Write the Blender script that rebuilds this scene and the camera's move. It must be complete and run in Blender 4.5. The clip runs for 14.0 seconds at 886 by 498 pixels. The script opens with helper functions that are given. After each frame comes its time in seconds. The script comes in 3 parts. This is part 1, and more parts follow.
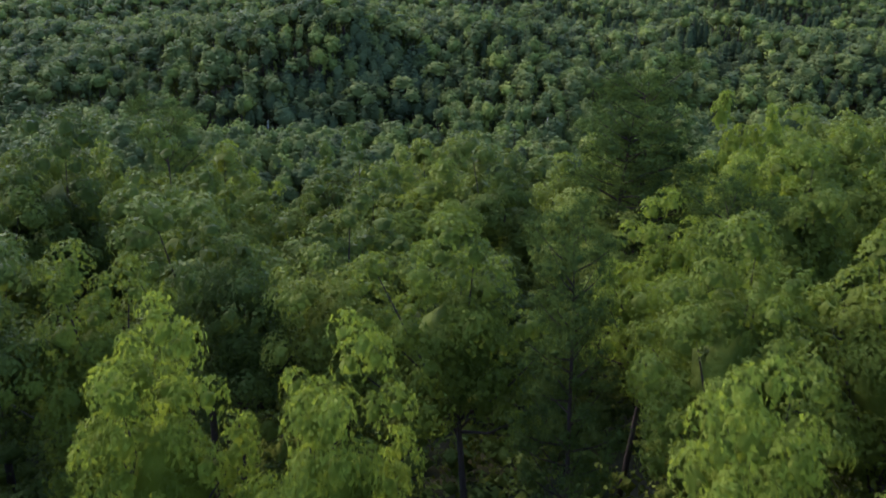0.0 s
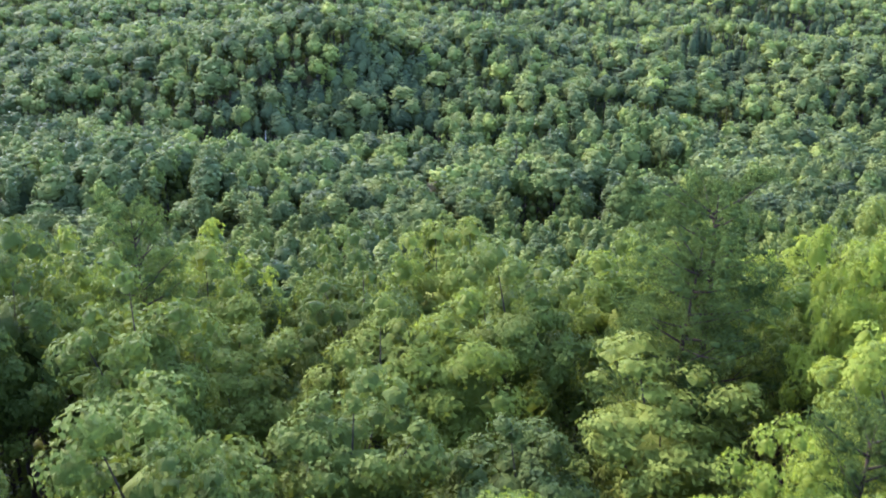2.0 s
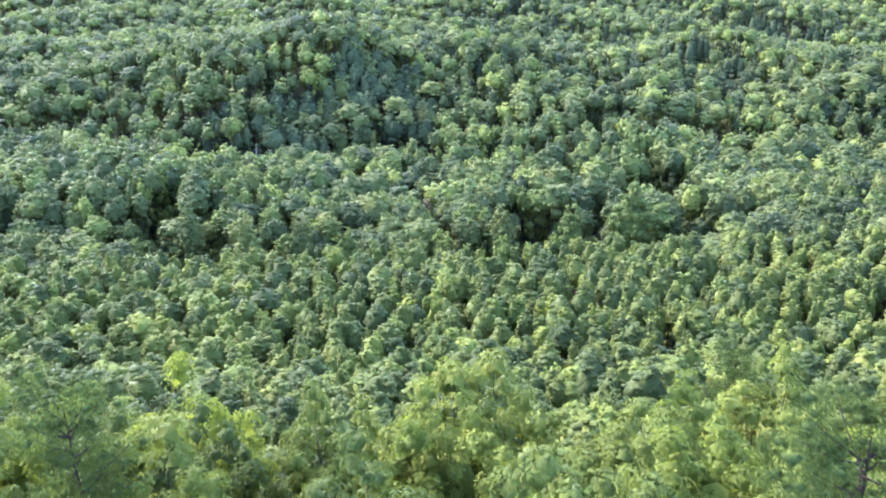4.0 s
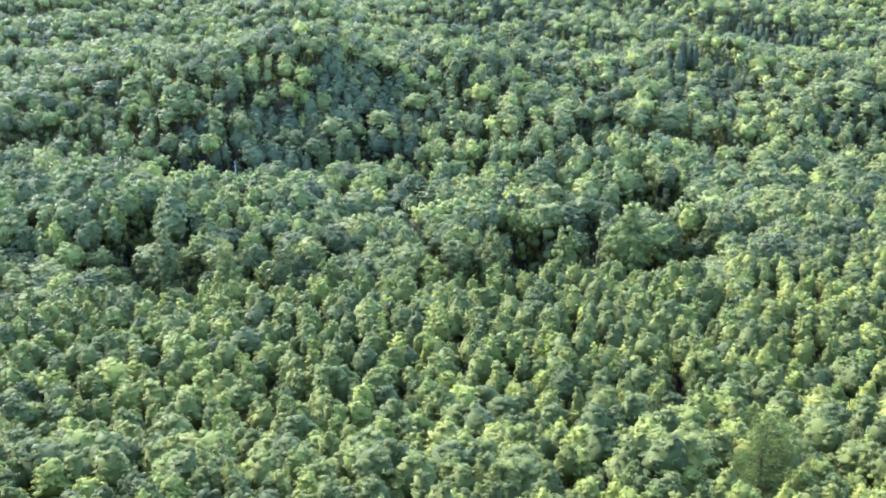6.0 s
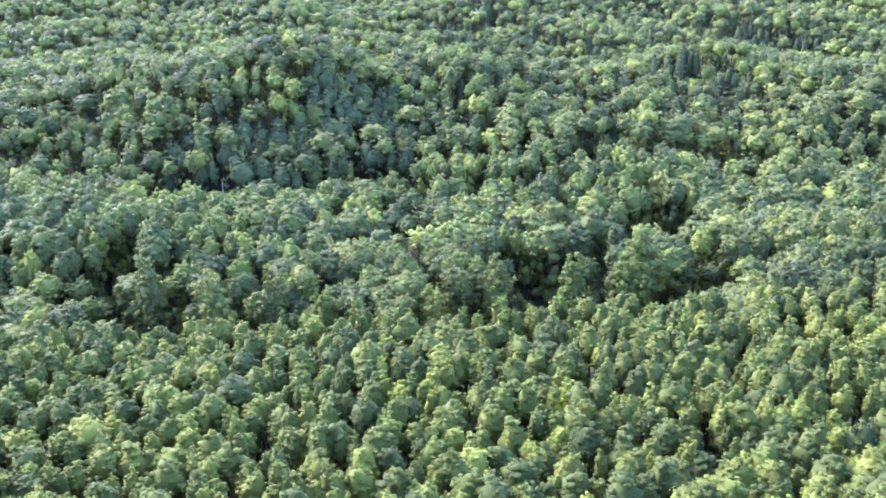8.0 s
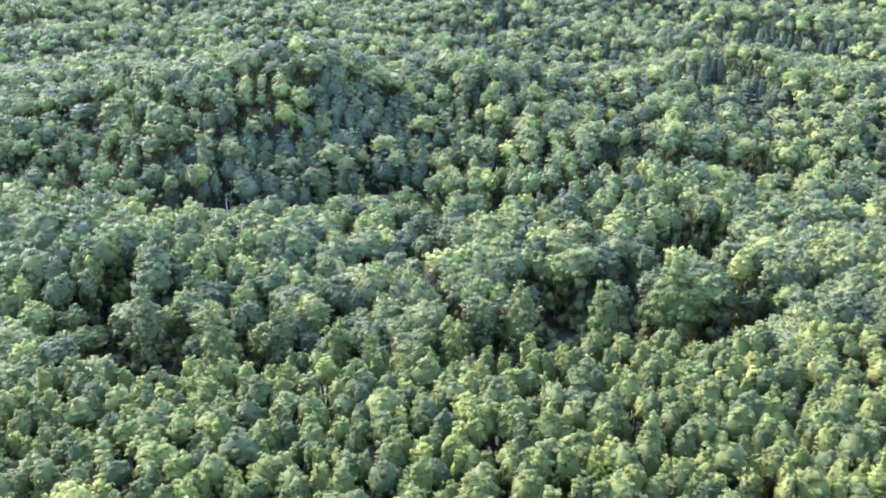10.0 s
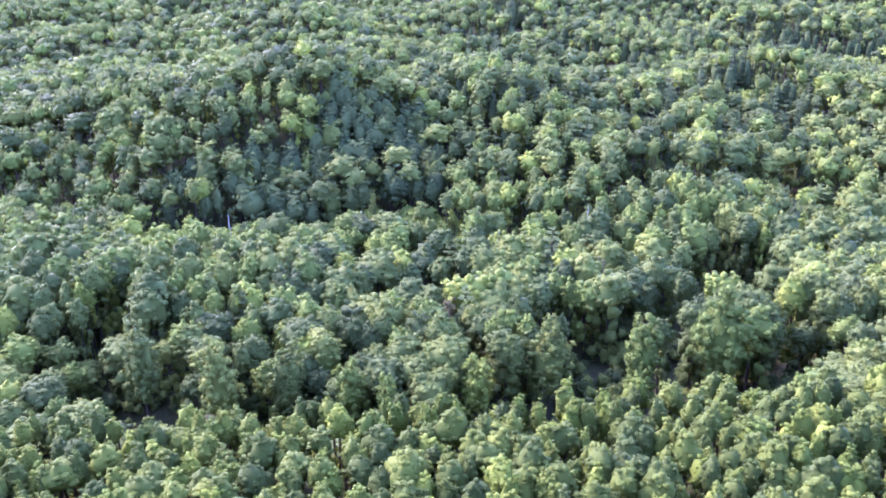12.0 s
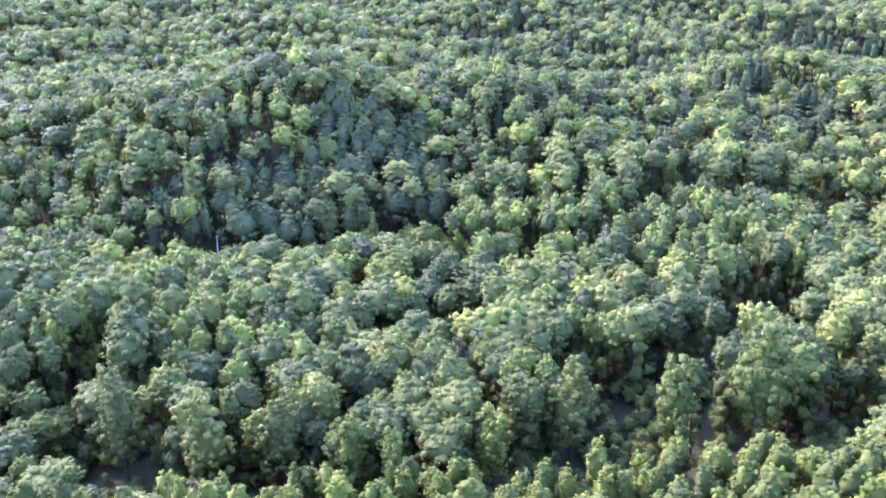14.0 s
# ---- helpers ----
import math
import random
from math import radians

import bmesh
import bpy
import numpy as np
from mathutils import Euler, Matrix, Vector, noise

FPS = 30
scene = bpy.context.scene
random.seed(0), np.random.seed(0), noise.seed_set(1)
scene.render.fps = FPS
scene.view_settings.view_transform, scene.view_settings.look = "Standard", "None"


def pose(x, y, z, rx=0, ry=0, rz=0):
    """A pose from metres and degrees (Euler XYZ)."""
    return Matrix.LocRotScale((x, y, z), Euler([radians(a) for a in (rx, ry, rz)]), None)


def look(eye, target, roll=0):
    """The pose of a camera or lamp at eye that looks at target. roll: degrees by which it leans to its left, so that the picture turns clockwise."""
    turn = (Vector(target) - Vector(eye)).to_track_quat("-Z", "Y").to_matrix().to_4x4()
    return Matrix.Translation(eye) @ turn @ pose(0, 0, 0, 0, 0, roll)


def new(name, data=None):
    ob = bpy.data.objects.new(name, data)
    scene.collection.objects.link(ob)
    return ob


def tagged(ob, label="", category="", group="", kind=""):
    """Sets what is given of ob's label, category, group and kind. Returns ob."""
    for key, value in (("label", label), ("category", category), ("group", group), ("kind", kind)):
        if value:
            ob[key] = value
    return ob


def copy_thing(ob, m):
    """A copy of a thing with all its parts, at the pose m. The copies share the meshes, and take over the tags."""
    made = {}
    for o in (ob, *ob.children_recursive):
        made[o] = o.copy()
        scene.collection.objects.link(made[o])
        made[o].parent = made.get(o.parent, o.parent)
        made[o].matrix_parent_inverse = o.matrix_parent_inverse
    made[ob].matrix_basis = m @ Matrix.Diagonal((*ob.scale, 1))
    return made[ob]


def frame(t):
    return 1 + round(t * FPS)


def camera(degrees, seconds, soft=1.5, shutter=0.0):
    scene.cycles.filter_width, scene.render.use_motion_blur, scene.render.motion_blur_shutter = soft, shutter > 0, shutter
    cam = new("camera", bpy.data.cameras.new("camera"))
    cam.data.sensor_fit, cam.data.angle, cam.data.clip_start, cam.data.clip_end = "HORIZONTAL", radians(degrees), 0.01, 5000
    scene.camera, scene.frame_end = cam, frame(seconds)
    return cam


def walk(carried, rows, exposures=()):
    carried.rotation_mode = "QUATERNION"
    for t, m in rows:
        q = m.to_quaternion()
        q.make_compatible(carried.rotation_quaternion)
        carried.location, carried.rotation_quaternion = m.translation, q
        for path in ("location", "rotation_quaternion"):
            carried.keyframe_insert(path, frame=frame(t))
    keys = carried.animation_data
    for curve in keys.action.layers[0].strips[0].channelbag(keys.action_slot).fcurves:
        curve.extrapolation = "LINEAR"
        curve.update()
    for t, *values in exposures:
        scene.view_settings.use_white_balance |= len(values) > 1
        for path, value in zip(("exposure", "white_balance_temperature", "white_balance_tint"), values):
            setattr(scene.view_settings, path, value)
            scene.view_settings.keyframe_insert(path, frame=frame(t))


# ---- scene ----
cam = camera(51.5, 14.0, soft=1.8, shutter=0.3)
PATH = [
    (0, (0.0, 0.0, 100.0), (-0.005, 18.248, 91.815), 0.33),
    (0.5, (-0.18, 1.49, 100.34), (-0.186, 19.74, 92.15), 0.32),
    (1, (-0.35, 3.0, 100.66), (-0.347, 21.253, 92.487), 0.29),
    (1.5, (-0.5, 4.52, 100.97), (-0.483, 22.781, 92.82), 0.31),
    (2, (-0.63, 6.04, 101.31), (-0.607, 24.31, 93.167), 0.35),
    (2.5, (-0.79, 7.66, 101.69), (-0.731, 25.933, 93.557), 0.43),
    (3, (-0.98, 9.6, 102.04), (-0.866, 27.874, 93.903), 0.45),
    (5.5, (-2.49, 21.61, 103.97), (-2.076, 39.884, 95.845), 0.23),
    (6, (-2.9, 24.68, 104.24), (-2.328, 42.948, 96.117), 0.23),
    (6.5, (-3.33, 27.77, 104.52), (-2.636, 46.03, 96.401), 0.23),
    (7, (-3.72, 31.13, 104.73), (-3.001, 49.391, 96.601), 0.17),
    (7.5, (-4.2, 34.61, 104.82), (-3.448, 52.872, 96.693), 0.12),
    (8, (-4.66, 38.24, 105.02), (-3.877, 56.491, 96.884), -0.01),
    (10.5, (-7.74, 58.24, 104.11), (-7.104, 76.481, 95.938), -0.14),
    (11, (-8.44, 62.55, 103.88), (-7.834, 80.787, 95.694), -0.16),
    (11.5, (-9.03, 66.96, 103.53), (-8.456, 85.188, 95.323), -0.27),
    (12, (-9.49, 71.54, 102.98), (-8.931, 89.769, 94.76), -0.40),
    (12.5, (-9.88, 75.83, 102.61), (-9.321, 94.045, 94.372), -0.52),
    (13, (-10.42, 80.28, 102.24), (-9.828, 98.495, 93.997), -0.57),
    (13.5, (-10.82, 84.93, 101.87), (-10.195, 103.135, 93.617), -0.63),
    (14, (-11.1, 89.54, 101.52), (-10.462, 107.739, 93.265), -0.72),
]
EXPOSURES = [(0, 2.24, 5080, 37), (0.5, 2.84, 5050, 38), (1.0, 3.20, 5020, 39), (1.5, 3.43, 4990, 41), (2.0, 3.71, 4960, 42), (2.5, 4.0, 4930, 43), (3.0, 4.12, 4900, 45), (5.5, 4.17, 4860, 49), (8.0, 4.19, 4840, 55), (14.0, 4.29, 4840, 69)]
walk(cam, [(t, look(eye, target, roll)) for t, eye, target, roll in PATH], EXPOSURES)

# ---- daylight: the sun stands ahead and to the left, behind the trees ----
SUN_UP, SUN_LEFT = radians(35), radians(47)
to_sun = Vector((-math.sin(SUN_LEFT) * math.cos(SUN_UP), math.cos(SUN_LEFT) * math.cos(SUN_UP), math.sin(SUN_UP)))
world = bpy.data.worlds.new("daylight")
scene.world = world
world.use_nodes = True
sky = world.node_tree.nodes.new("ShaderNodeTexSky")
sky.sky_type = "NISHITA"
sky.sun_disc = False
sky.sun_elevation = SUN_UP
sky.sun_rotation = -SUN_LEFT
sky.dust_density = 1.2
background = world.node_tree.nodes["Background"]
background.inputs["Strength"].default_value = 0.15
world.node_tree.links.new(sky.outputs["Color"], background.inputs["Color"])
lamp = bpy.data.lights.new("sun", "SUN")
lamp.energy, lamp.angle, lamp.color = 0.88, radians(6.0), (1.0, 0.83, 0.50)
sun = new("sun", lamp)
sun.matrix_world = look(to_sun * 300, (0, 0, 0))


# ---- materials ----
def shader(name):
    m = bpy.data.materials.new(name)
    m.use_nodes = True
    m.node_tree.nodes.clear()
    return m, m.node_tree.nodes, m.node_tree.links


def ramp(nodes, stops):
    r = nodes.new("ShaderNodeValToRGB")
    while len(r.color_ramp.elements) < len(stops):
        r.color_ramp.elements.new(0.5)
    for e, (p, c) in zip(r.color_ramp.elements, stops):
        e.position, e.color = p, (*c, 1)
    return r


def math_node(nodes, links, op, a, b):
    n = nodes.new("ShaderNodeMath")
    n.operation = op
    for k, v in enumerate((a, b)):
        if isinstance(v, (int, float)):
            n.inputs[k].default_value = v
        else:
            links.new(v, n.inputs[k])
    return n.outputs[0]


def foliage(name, stops, shine=0.05, rough=0.7, through_leaf=0.22):
    """Leaves whose hue goes by the tree and whose lightness goes by the single spray."""
    m, nodes, links = shader(name)
    tone, info, geo = nodes.new("ShaderNodeAttribute"), nodes.new("ShaderNodeObjectInfo"), nodes.new("ShaderNodeNewGeometry")
    tone.attribute_name = "tone"
    mixed = math_node(nodes, links, "FRACT", math_node(nodes, links, "ADD", tone.outputs["Fac"], info.outputs["Random"]), 0.0)
    hue = ramp(nodes, stops)
    links.new(mixed, hue.inputs["Fac"])
    wide, place = nodes.new("ShaderNodeTexNoise"), nodes.new("ShaderNodeTexCoord")
    wide.inputs["Scale"].default_value = 0.55
    wide.inputs["Detail"].default_value = 3
    links.new(place.outputs["Object"], wide.inputs["Vector"])
    light = math_node(nodes, links, "MULTIPLY_ADD", geo.outputs["Random Per Island"], 0.14)
    light.node.inputs[2].default_value = 0.63
    light = math_node(nodes, links, "ADD", light, math_node(nodes, links, "MULTIPLY", wide.outputs["Fac"], 0.36))
    leafy, relief = nodes.new("ShaderNodeTexNoise"), nodes.new("ShaderNodeBump")
    leafy.inputs["Scale"].default_value, leafy.inputs["Detail"].default_value, leafy.inputs["Roughness"].default_value = 2.6, 4, 0.7
    links.new(place.outputs["Object"], leafy.inputs["Vector"])
    light = math_node(nodes, links, "ADD", light, math_node(nodes, links, "MULTIPLY", leafy.outputs["Fac"], 0.22))
    vary = nodes.new("ShaderNodeHueSaturation")
    links.new(hue.outputs["Color"], vary.inputs["Color"])
    links.new(light, vary.inputs["Value"])
    face = nodes.new("ShaderNodeBsdfPrincipled")
    links.new(vary.outputs["Color"], face.inputs["Base Color"])
    relief.inputs["Strength"].default_value, relief.inputs["Distance"].default_value = 0.5, 0.4
    links.new(leafy.outputs["Fac"], relief.inputs["Height"])
    links.new(relief.outputs["Normal"], face.inputs["Normal"])
    face.inputs["Roughness"].default_value = rough
    face.inputs["Specular IOR Level"].default_value = shine
    glow = nodes.new("ShaderNodeBsdfTranslucent")
    warm = nodes.new("ShaderNodeMix")
    warm.data_type, warm.blend_type = "RGBA", "MULTIPLY"
    warm.inputs["Factor"].default_value = 1.0
    links.new(vary.outputs["Color"], warm.inputs["A"])
    warm.inputs["B"].default_value = (1.3, 1.3, 0.8, 1)
    links.new(warm.outputs["Result"], glow.inputs["Color"])
    both, out = nodes.new("ShaderNodeMixShader"), nodes.new("ShaderNodeOutputMaterial")
    both.inputs["Fac"].default_value = through_leaf
    links.new(face.outputs[0], both.inputs[1])
    links.new(glow.outputs[0], both.inputs[2])
    links.new(both.outputs[0], out.inputs["Surface"])
    return m


def rough_surface(name, stops, scale, bump=0.4, rough=0.9):
    m, nodes, links = shader(name)
    place, fine, wide = nodes.new("ShaderNodeTexCoord"), nodes.new("ShaderNodeTexNoise"), nodes.new("ShaderNodeTexNoise")
    for n, s in ((fine, scale), (wide, scale / 14)):
        n.inputs["Scale"].default_value = s
        n.inputs["Detail"].default_value = 5
        links.new(place.outputs["Object"], n.inputs["Vector"])
    level = math_node(nodes, links, "ADD", math_node(nodes, links, "MULTIPLY", fine.outputs["Fac"], 0.5), math_node(nodes, links, "MULTIPLY", wide.outputs["Fac"], 0.5))
    hue = ramp(nodes, stops)
    links.new(level, hue.inputs["Fac"])
    relief, face, out = nodes.new("ShaderNodeBump"), nodes.new("ShaderNodeBsdfPrincipled"), nodes.new("ShaderNodeOutputMaterial")
    relief.inputs["Strength"].default_value = bump
    links.new(fine.outputs["Fac"], relief.inputs["Height"])
    links.new(hue.outputs["Color"], face.inputs["Base Color"])
    links.new(relief.outputs["Normal"], face.inputs["Normal"])
    face.inputs["Roughness"].default_value = rough
    face.inputs["Specular IOR Level"].default_value = 0.04
    links.new(face.outputs[0], out.inputs["Surface"])
    return m


OAK = foliage("oak_leaves", [(0.0, (0.041, 0.054, 0.014)), (0.3, (0.054, 0.070, 0.015)), (0.65, (0.074, 0.092, 0.017)), (1.0, (0.100, 0.117, 0.019))])
MAPLE = foliage("maple_leaves", [(0.0, (0.077, 0.102, 0.016)), (0.5, (0.096, 0.122, 0.018)), (0.85, (0.121, 0.146, 0.019)), (1.0, (0.150, 0.174, 0.021))])
POPLAR = foliage("poplar_leaves", [(0.0, (0.050, 0.067, 0.016)), (0.6, (0.082, 0.101, 0.019)), (1.0, (0.118, 0.134, 0.022))])
# Same leaves, warmer, for the near slope: haze difference put into their colour.
OAK_LESS_HAZE = foliage("oak_leaves_less_haze", [(0.0, (0.039, 0.053, 0.010)), (0.3, (0.052, 0.069, 0.011)), (0.65, (0.071, 0.089, 0.012)), (1.0, (0.095, 0.113, 0.013))])
MAPLE_LESS_HAZE = foliage("maple_leaves_less_haze", [(0.0, (0.072, 0.096, 0.012)), (0.5, (0.091, 0.116, 0.013)), (0.85, (0.114, 0.138, 0.014)), (1.0, (0.139, 0.163, 0.017))])
POPLAR_LESS_HAZE = foliage("poplar_leaves_less_haze", [(0.0, (0.048, 0.064, 0.011)), (0.6, (0.077, 0.096, 0.013)), (1.0, (0.111, 0.129, 0.016))])
PINE = foliage("pine_needles", [(0.0, (0.042, 0.062, 0.012)), (1.0, (0.059, 0.085, 0.016))], shine=0.0, through_leaf=0.35)
RUST = foliage("rust_leaves", [(0.0, (0.100, 0.094, 0.034)), (1.0, (0.115, 0.098, 0.036))])
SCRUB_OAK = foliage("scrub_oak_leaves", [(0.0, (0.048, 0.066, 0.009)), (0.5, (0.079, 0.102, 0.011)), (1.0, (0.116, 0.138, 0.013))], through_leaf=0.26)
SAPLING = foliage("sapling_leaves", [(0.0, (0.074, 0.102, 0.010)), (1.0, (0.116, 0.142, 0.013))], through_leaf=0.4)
# far pines' own needles; also the dark colour standing for the hill's shade
PINE_AND_SHADE = foliage("pine_needles_and_hill_shade", [(0.0, (0.036, 0.049, 0.017)), (1.0, (0.064, 0.081, 0.024))], shine=0.0, through_leaf=0.15)
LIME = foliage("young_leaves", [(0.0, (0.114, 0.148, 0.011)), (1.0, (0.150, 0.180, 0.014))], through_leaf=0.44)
BARK = rough_surface("bark", [(0.3, (0.022, 0.017, 0.010)), (0.7, (0.060, 0.046, 0.028))], 9.0, 0.8)
PINE_BARK = rough_surface("pine_bark", [(0.3, (0.020, 0.014, 0.008)), (0.7, (0.050, 0.036, 0.021))], 9.0, 0.8)
PALE_BARK = rough_surface("pale_bark", [(0.3, (0.13, 0.115, 0.080)), (0.7, (0.26, 0.235, 0.17))], 6.0, 0.5)
EARTH = rough_surface("forest_floor", [(0.3, (0.016, 0.020, 0.006)), (0.5, (0.026, 0.028, 0.009)), (0.7, (0.040, 0.036, 0.014))], 0.8, 0.6)

# ---- the lie of the land ----
GROUND_Y = [-60, 4, 14, 25, 35, 60, 90, 120, 137, 160, 187, 200, 212, 230, 260, 280, 300, 330, 386, 430, 480, 640, 900, 1500]
GROUND_Z = [88, 86.5, 85, 82, 77, 59, 41, 23.5, 18, 15, 11, 4, 2.5, 1.5, 0, 0, 1, 5, 9, -1, -1, 3, 25, 90]


def smooth_step(v, a, b):
    s = np.clip((v - a) / (b - a), 0, 1)
    return s * s * (3 - 2 * s)


def land(x, y):
    """Height of the ground."""
    x, y = np.asarray(x, float), np.asarray(y, float)
    z = sum(np.interp(y + d, GROUND_Y, GROUND_Z) for d in (-7, -3.5, 0, 3.5, 7)) / 5
    z = z + 0.15 * np.clip(x - 3, 0, 12) * (1 - smooth_step(y, 30, 60))
    z = z + 0.035 * x * smooth_step(y, 90, 150) * (1 - smooth_step(y, 215, 260))
    z = z + 2.5 * np.clip(x / 25, 0, 1) * smooth_step(y, 165, 182) * (1 - smooth_step(y, 190, 200))
    z = z + 17.5 * np.exp(-(((x + 44) / 42) ** 2) - ((y - 354) / 29) ** 2) - 3 * np.exp(-((y - 302) / 12) ** 2)
    far = smooth_step(y, 235, 330)
    z = z + far * (2.2 * np.sin(x * 0.052 + y * 0.031 + 1) + 2.0 * np.sin(y * 0.071 - x * 0.023) + 1.2 * np.sin(x * 0.11 + y * 0.05))
    z = z + 0.9 * np.sin(x * 0.045 + y * 0.021) + 0.6 * np.sin(x * 0.09 - y * 0.06 + 2)
    return z


# ---- small mesh tools ----
def mesh_of(name, verts, faces, materials, slots=None, tone=None, smooth=False):
    """A mesh from an array of vertices and an array of triangles or quads."""
    me = bpy.data.meshes.new(name)
    verts, faces = np.asarray(verts, np.float32), np.asarray(faces, np.int32)
    k = faces.shape[1]
    me.vertices.add(len(verts))
    me.vertices.foreach_set("co", verts.ravel())
    me.loops.add(faces.size)
    me.loops.foreach_set("vertex_index", faces.ravel())
    me.polygons.add(len(faces))
    me.polygons.foreach_set("loop_start", np.arange(0, faces.size, k, dtype=np.int32))
    for m in materials:
        me.materials.append(m)
    if slots is not None:
        me.polygons.foreach_set("material_index", np.asarray(slots, np.int32))
    me.polygons.foreach_set("use_smooth", np.full(len(faces), smooth))
    if tone is not None:
        me.attributes.new("tone", "FLOAT", "POINT").data.foreach_set("value", np.asarray(tone, np.float32))
    me.update(calc_edges=True)
    me.validate()
    return me


def unit(v):
    return v / np.maximum(np.linalg.norm(v, axis=-1, keepdims=True), 1e-9)


def sprays(rng, centres, radii, counts, size, flat=0.55, slender=0.6, spread=0.12, below=-0.55, whole=True, lift=0.35):
    """Leaves or sprays of leaves over the outside of egg-shaped clumps: bent lozenges, or three-cornered leaves where whole is off."""
    which = np.repeat(np.arange(len(centres)), counts)
    n = len(which)
    d = unit(rng.normal(size=(n, 3)))
    d[:, 2] = np.where(d[:, 2] < below, -d[:, 2] * 0.8, d[:, 2])
    d = unit(d)
    p = centres[which] + d * radii[which] * (1 + rng.normal(0, spread, (n, 1)))
    normal = unit(d + flat * rng.normal(size=(n, 3)) + np.array((0, 0, lift)))
    along = unit(np.cross(normal, rng.normal(size=(n, 3))))
    side = np.cross(normal, along)
    s = size * rng.uniform(0.6, 1.35, (n, 1))
    bend = normal * s * rng.uniform(-0.25, 0.05, (n, 1))
    if not whole:
        v = np.stack([p - along * s * 0.7 + side * s * slender, p - along * s * 0.7 - side * s * slender, p + along * s + bend], 1).reshape(-1, 3)
        return v, np.arange(n * 3).reshape(-1, 3)
    v = np.stack([p - along * s, p + side * s * slender + bend, p + along * s, p - side * s * slender + bend], 1).reshape(-1, 3)
    b = np.arange(n)[:, None] * 4
    return v, np.concatenate([b + (0, 1, 2), b + (0, 2, 3)], 0)


ICO_V = unit(np.array([(a * 1.0, b * 1.618, 0.0) for a in (-1, 1) for b in (-1, 1)] + [(0.0, a * 1.0, b * 1.618) for a in (-1, 1) for b in (-1, 1)] + [(b * 1.618, 0.0, a * 1.0) for a in (-1, 1) for b in (-1, 1)]))


def hull_faces(v):
    """The faces of a convex ring of points, outward."""
    bm = bmesh.new()
    for p in v:
        bm.verts.new(p)
    bm.verts.ensure_lookup_table()
    bmesh.ops.convex_hull(bm, input=bm.verts)
    bm.verts.index_update()
    f = np.array([[q.index for q in face.verts] for face in bm.faces])
    bm.free()
    return f


ICO_F = hull_faces(ICO_V)


OCTA_V = np.array([(1.0, 0, 0), (-1, 0, 0), (0, 1, 0), (0, -1, 0), (0, 0, 1), (0, 0, -1)])
OCTA_F = np.array([(0, 2, 4), (2, 1, 4), (1, 3, 4), (3, 0, 4), (2, 0, 5), (1, 2, 5), (3, 1, 5), (0, 3, 5)])


def finer(v, f):
    """Each face cut in four, the new corners pushed out to the unit ball."""
    v, at, out = list(map(tuple, v)), {}, []

    def half(a, b):
        key = (min(a, b), max(a, b))
        if key not in at:
            at[key] = len(v)
            v.append(tuple(unit((np.array(v[a]) + np.array(v[b])) / 2)))
        return at[key]

    for a, b, c in f:
        d, e, g = half(a, b), half(b, c), half(c, a)
        out += [(a, d, g), (d, b, e), (g, e, c), (d, e, g)]
    return np.array(v), np.array(out)


BALL_V, BALL_F = finer(ICO_V, ICO_F)


def cores(rng, centres, radii, fill, ball=(ICO_V, ICO_F), ways=None):
    """The dense inside of the clumps: rough lumps of leaves, left open on the side away from the ways given."""
    bv, bf = ball
    n = len(bv)
    v = (bv[None] * rng.uniform(0.62, 1.25, (len(centres), n, 1)) * radii[:, None] * fill + centres[:, None]).reshape(-1, 3)
    f = bf[None] + n * np.arange(len(centres))[:, None, None]
    if ways is None:
        return v, f.reshape(-1, 3)
    return v, f[(ways @ unit(bv[bf].mean(1)).T) > -0.3]


def limb(path, widths, sides=6):
    """A tapered, round limb along a path."""
    path = np.asarray(path, float)
    v, f = [], []
    for i, (p, w) in enumerate(zip(path, widths)):
        way = unit(path[min(i + 1, len(path) - 1)] - path[max(i - 1, 0)])
        a = unit(np.cross(way, (0.3, 1.0, 0.17)))
        b = np.cross(way, a)
        ang = np.arange(sides) * 2 * np.pi / sides
        v.append(p + w * (np.cos(ang)[:, None] * a + np.sin(ang)[:, None] * b))
    for i in range(len(path) - 1):
        for k in range(sides):
            q, r = i * sides + k, i * sides + (k + 1) % sides
            f += [(q, r, r + sides), (q, r + sides, q + sides)]
    return np.concatenate(v), np.array(f)


def joined(pieces):
    at, vs, fs = 0, [], []
    for v, f in pieces:
        vs.append(v)
        fs.append(f + at)
        at += len(v)
    return np.concatenate(vs), np.concatenate(fs)


# ---- patterns of trees: base at the origin, one metre wide and high per metre ----
def edge_of(d, centres, sizes):
    """How far out a heap of balls reaches along each way."""
    along = d @ centres.T
    rest = along ** 2 - (centres ** 2).sum(1) + sizes ** 2
    t = np.where((rest > 0) & (along + np.sqrt(np.abs(rest)) > 0), along + np.sqrt(np.abs(rest)), 0.0)
    return np.maximum(t.max(1), 0.3)


def spiral(rng, n, low, stray):
    """Ways spread evenly over a ball from its top down to a level."""
    i = np.arange(n)
    up = 1 - (1 - low) * (i + 0.5) / n
    a = i * 2.399963 + rng.uniform(-0.5, 0.5, n)
    r = np.sqrt(np.maximum(0.0, 1 - up * up))
    return unit(np.stack([r * np.cos(a), r * np.sin(a), up], 1) + rng.normal(0, stray, (n, 3)))


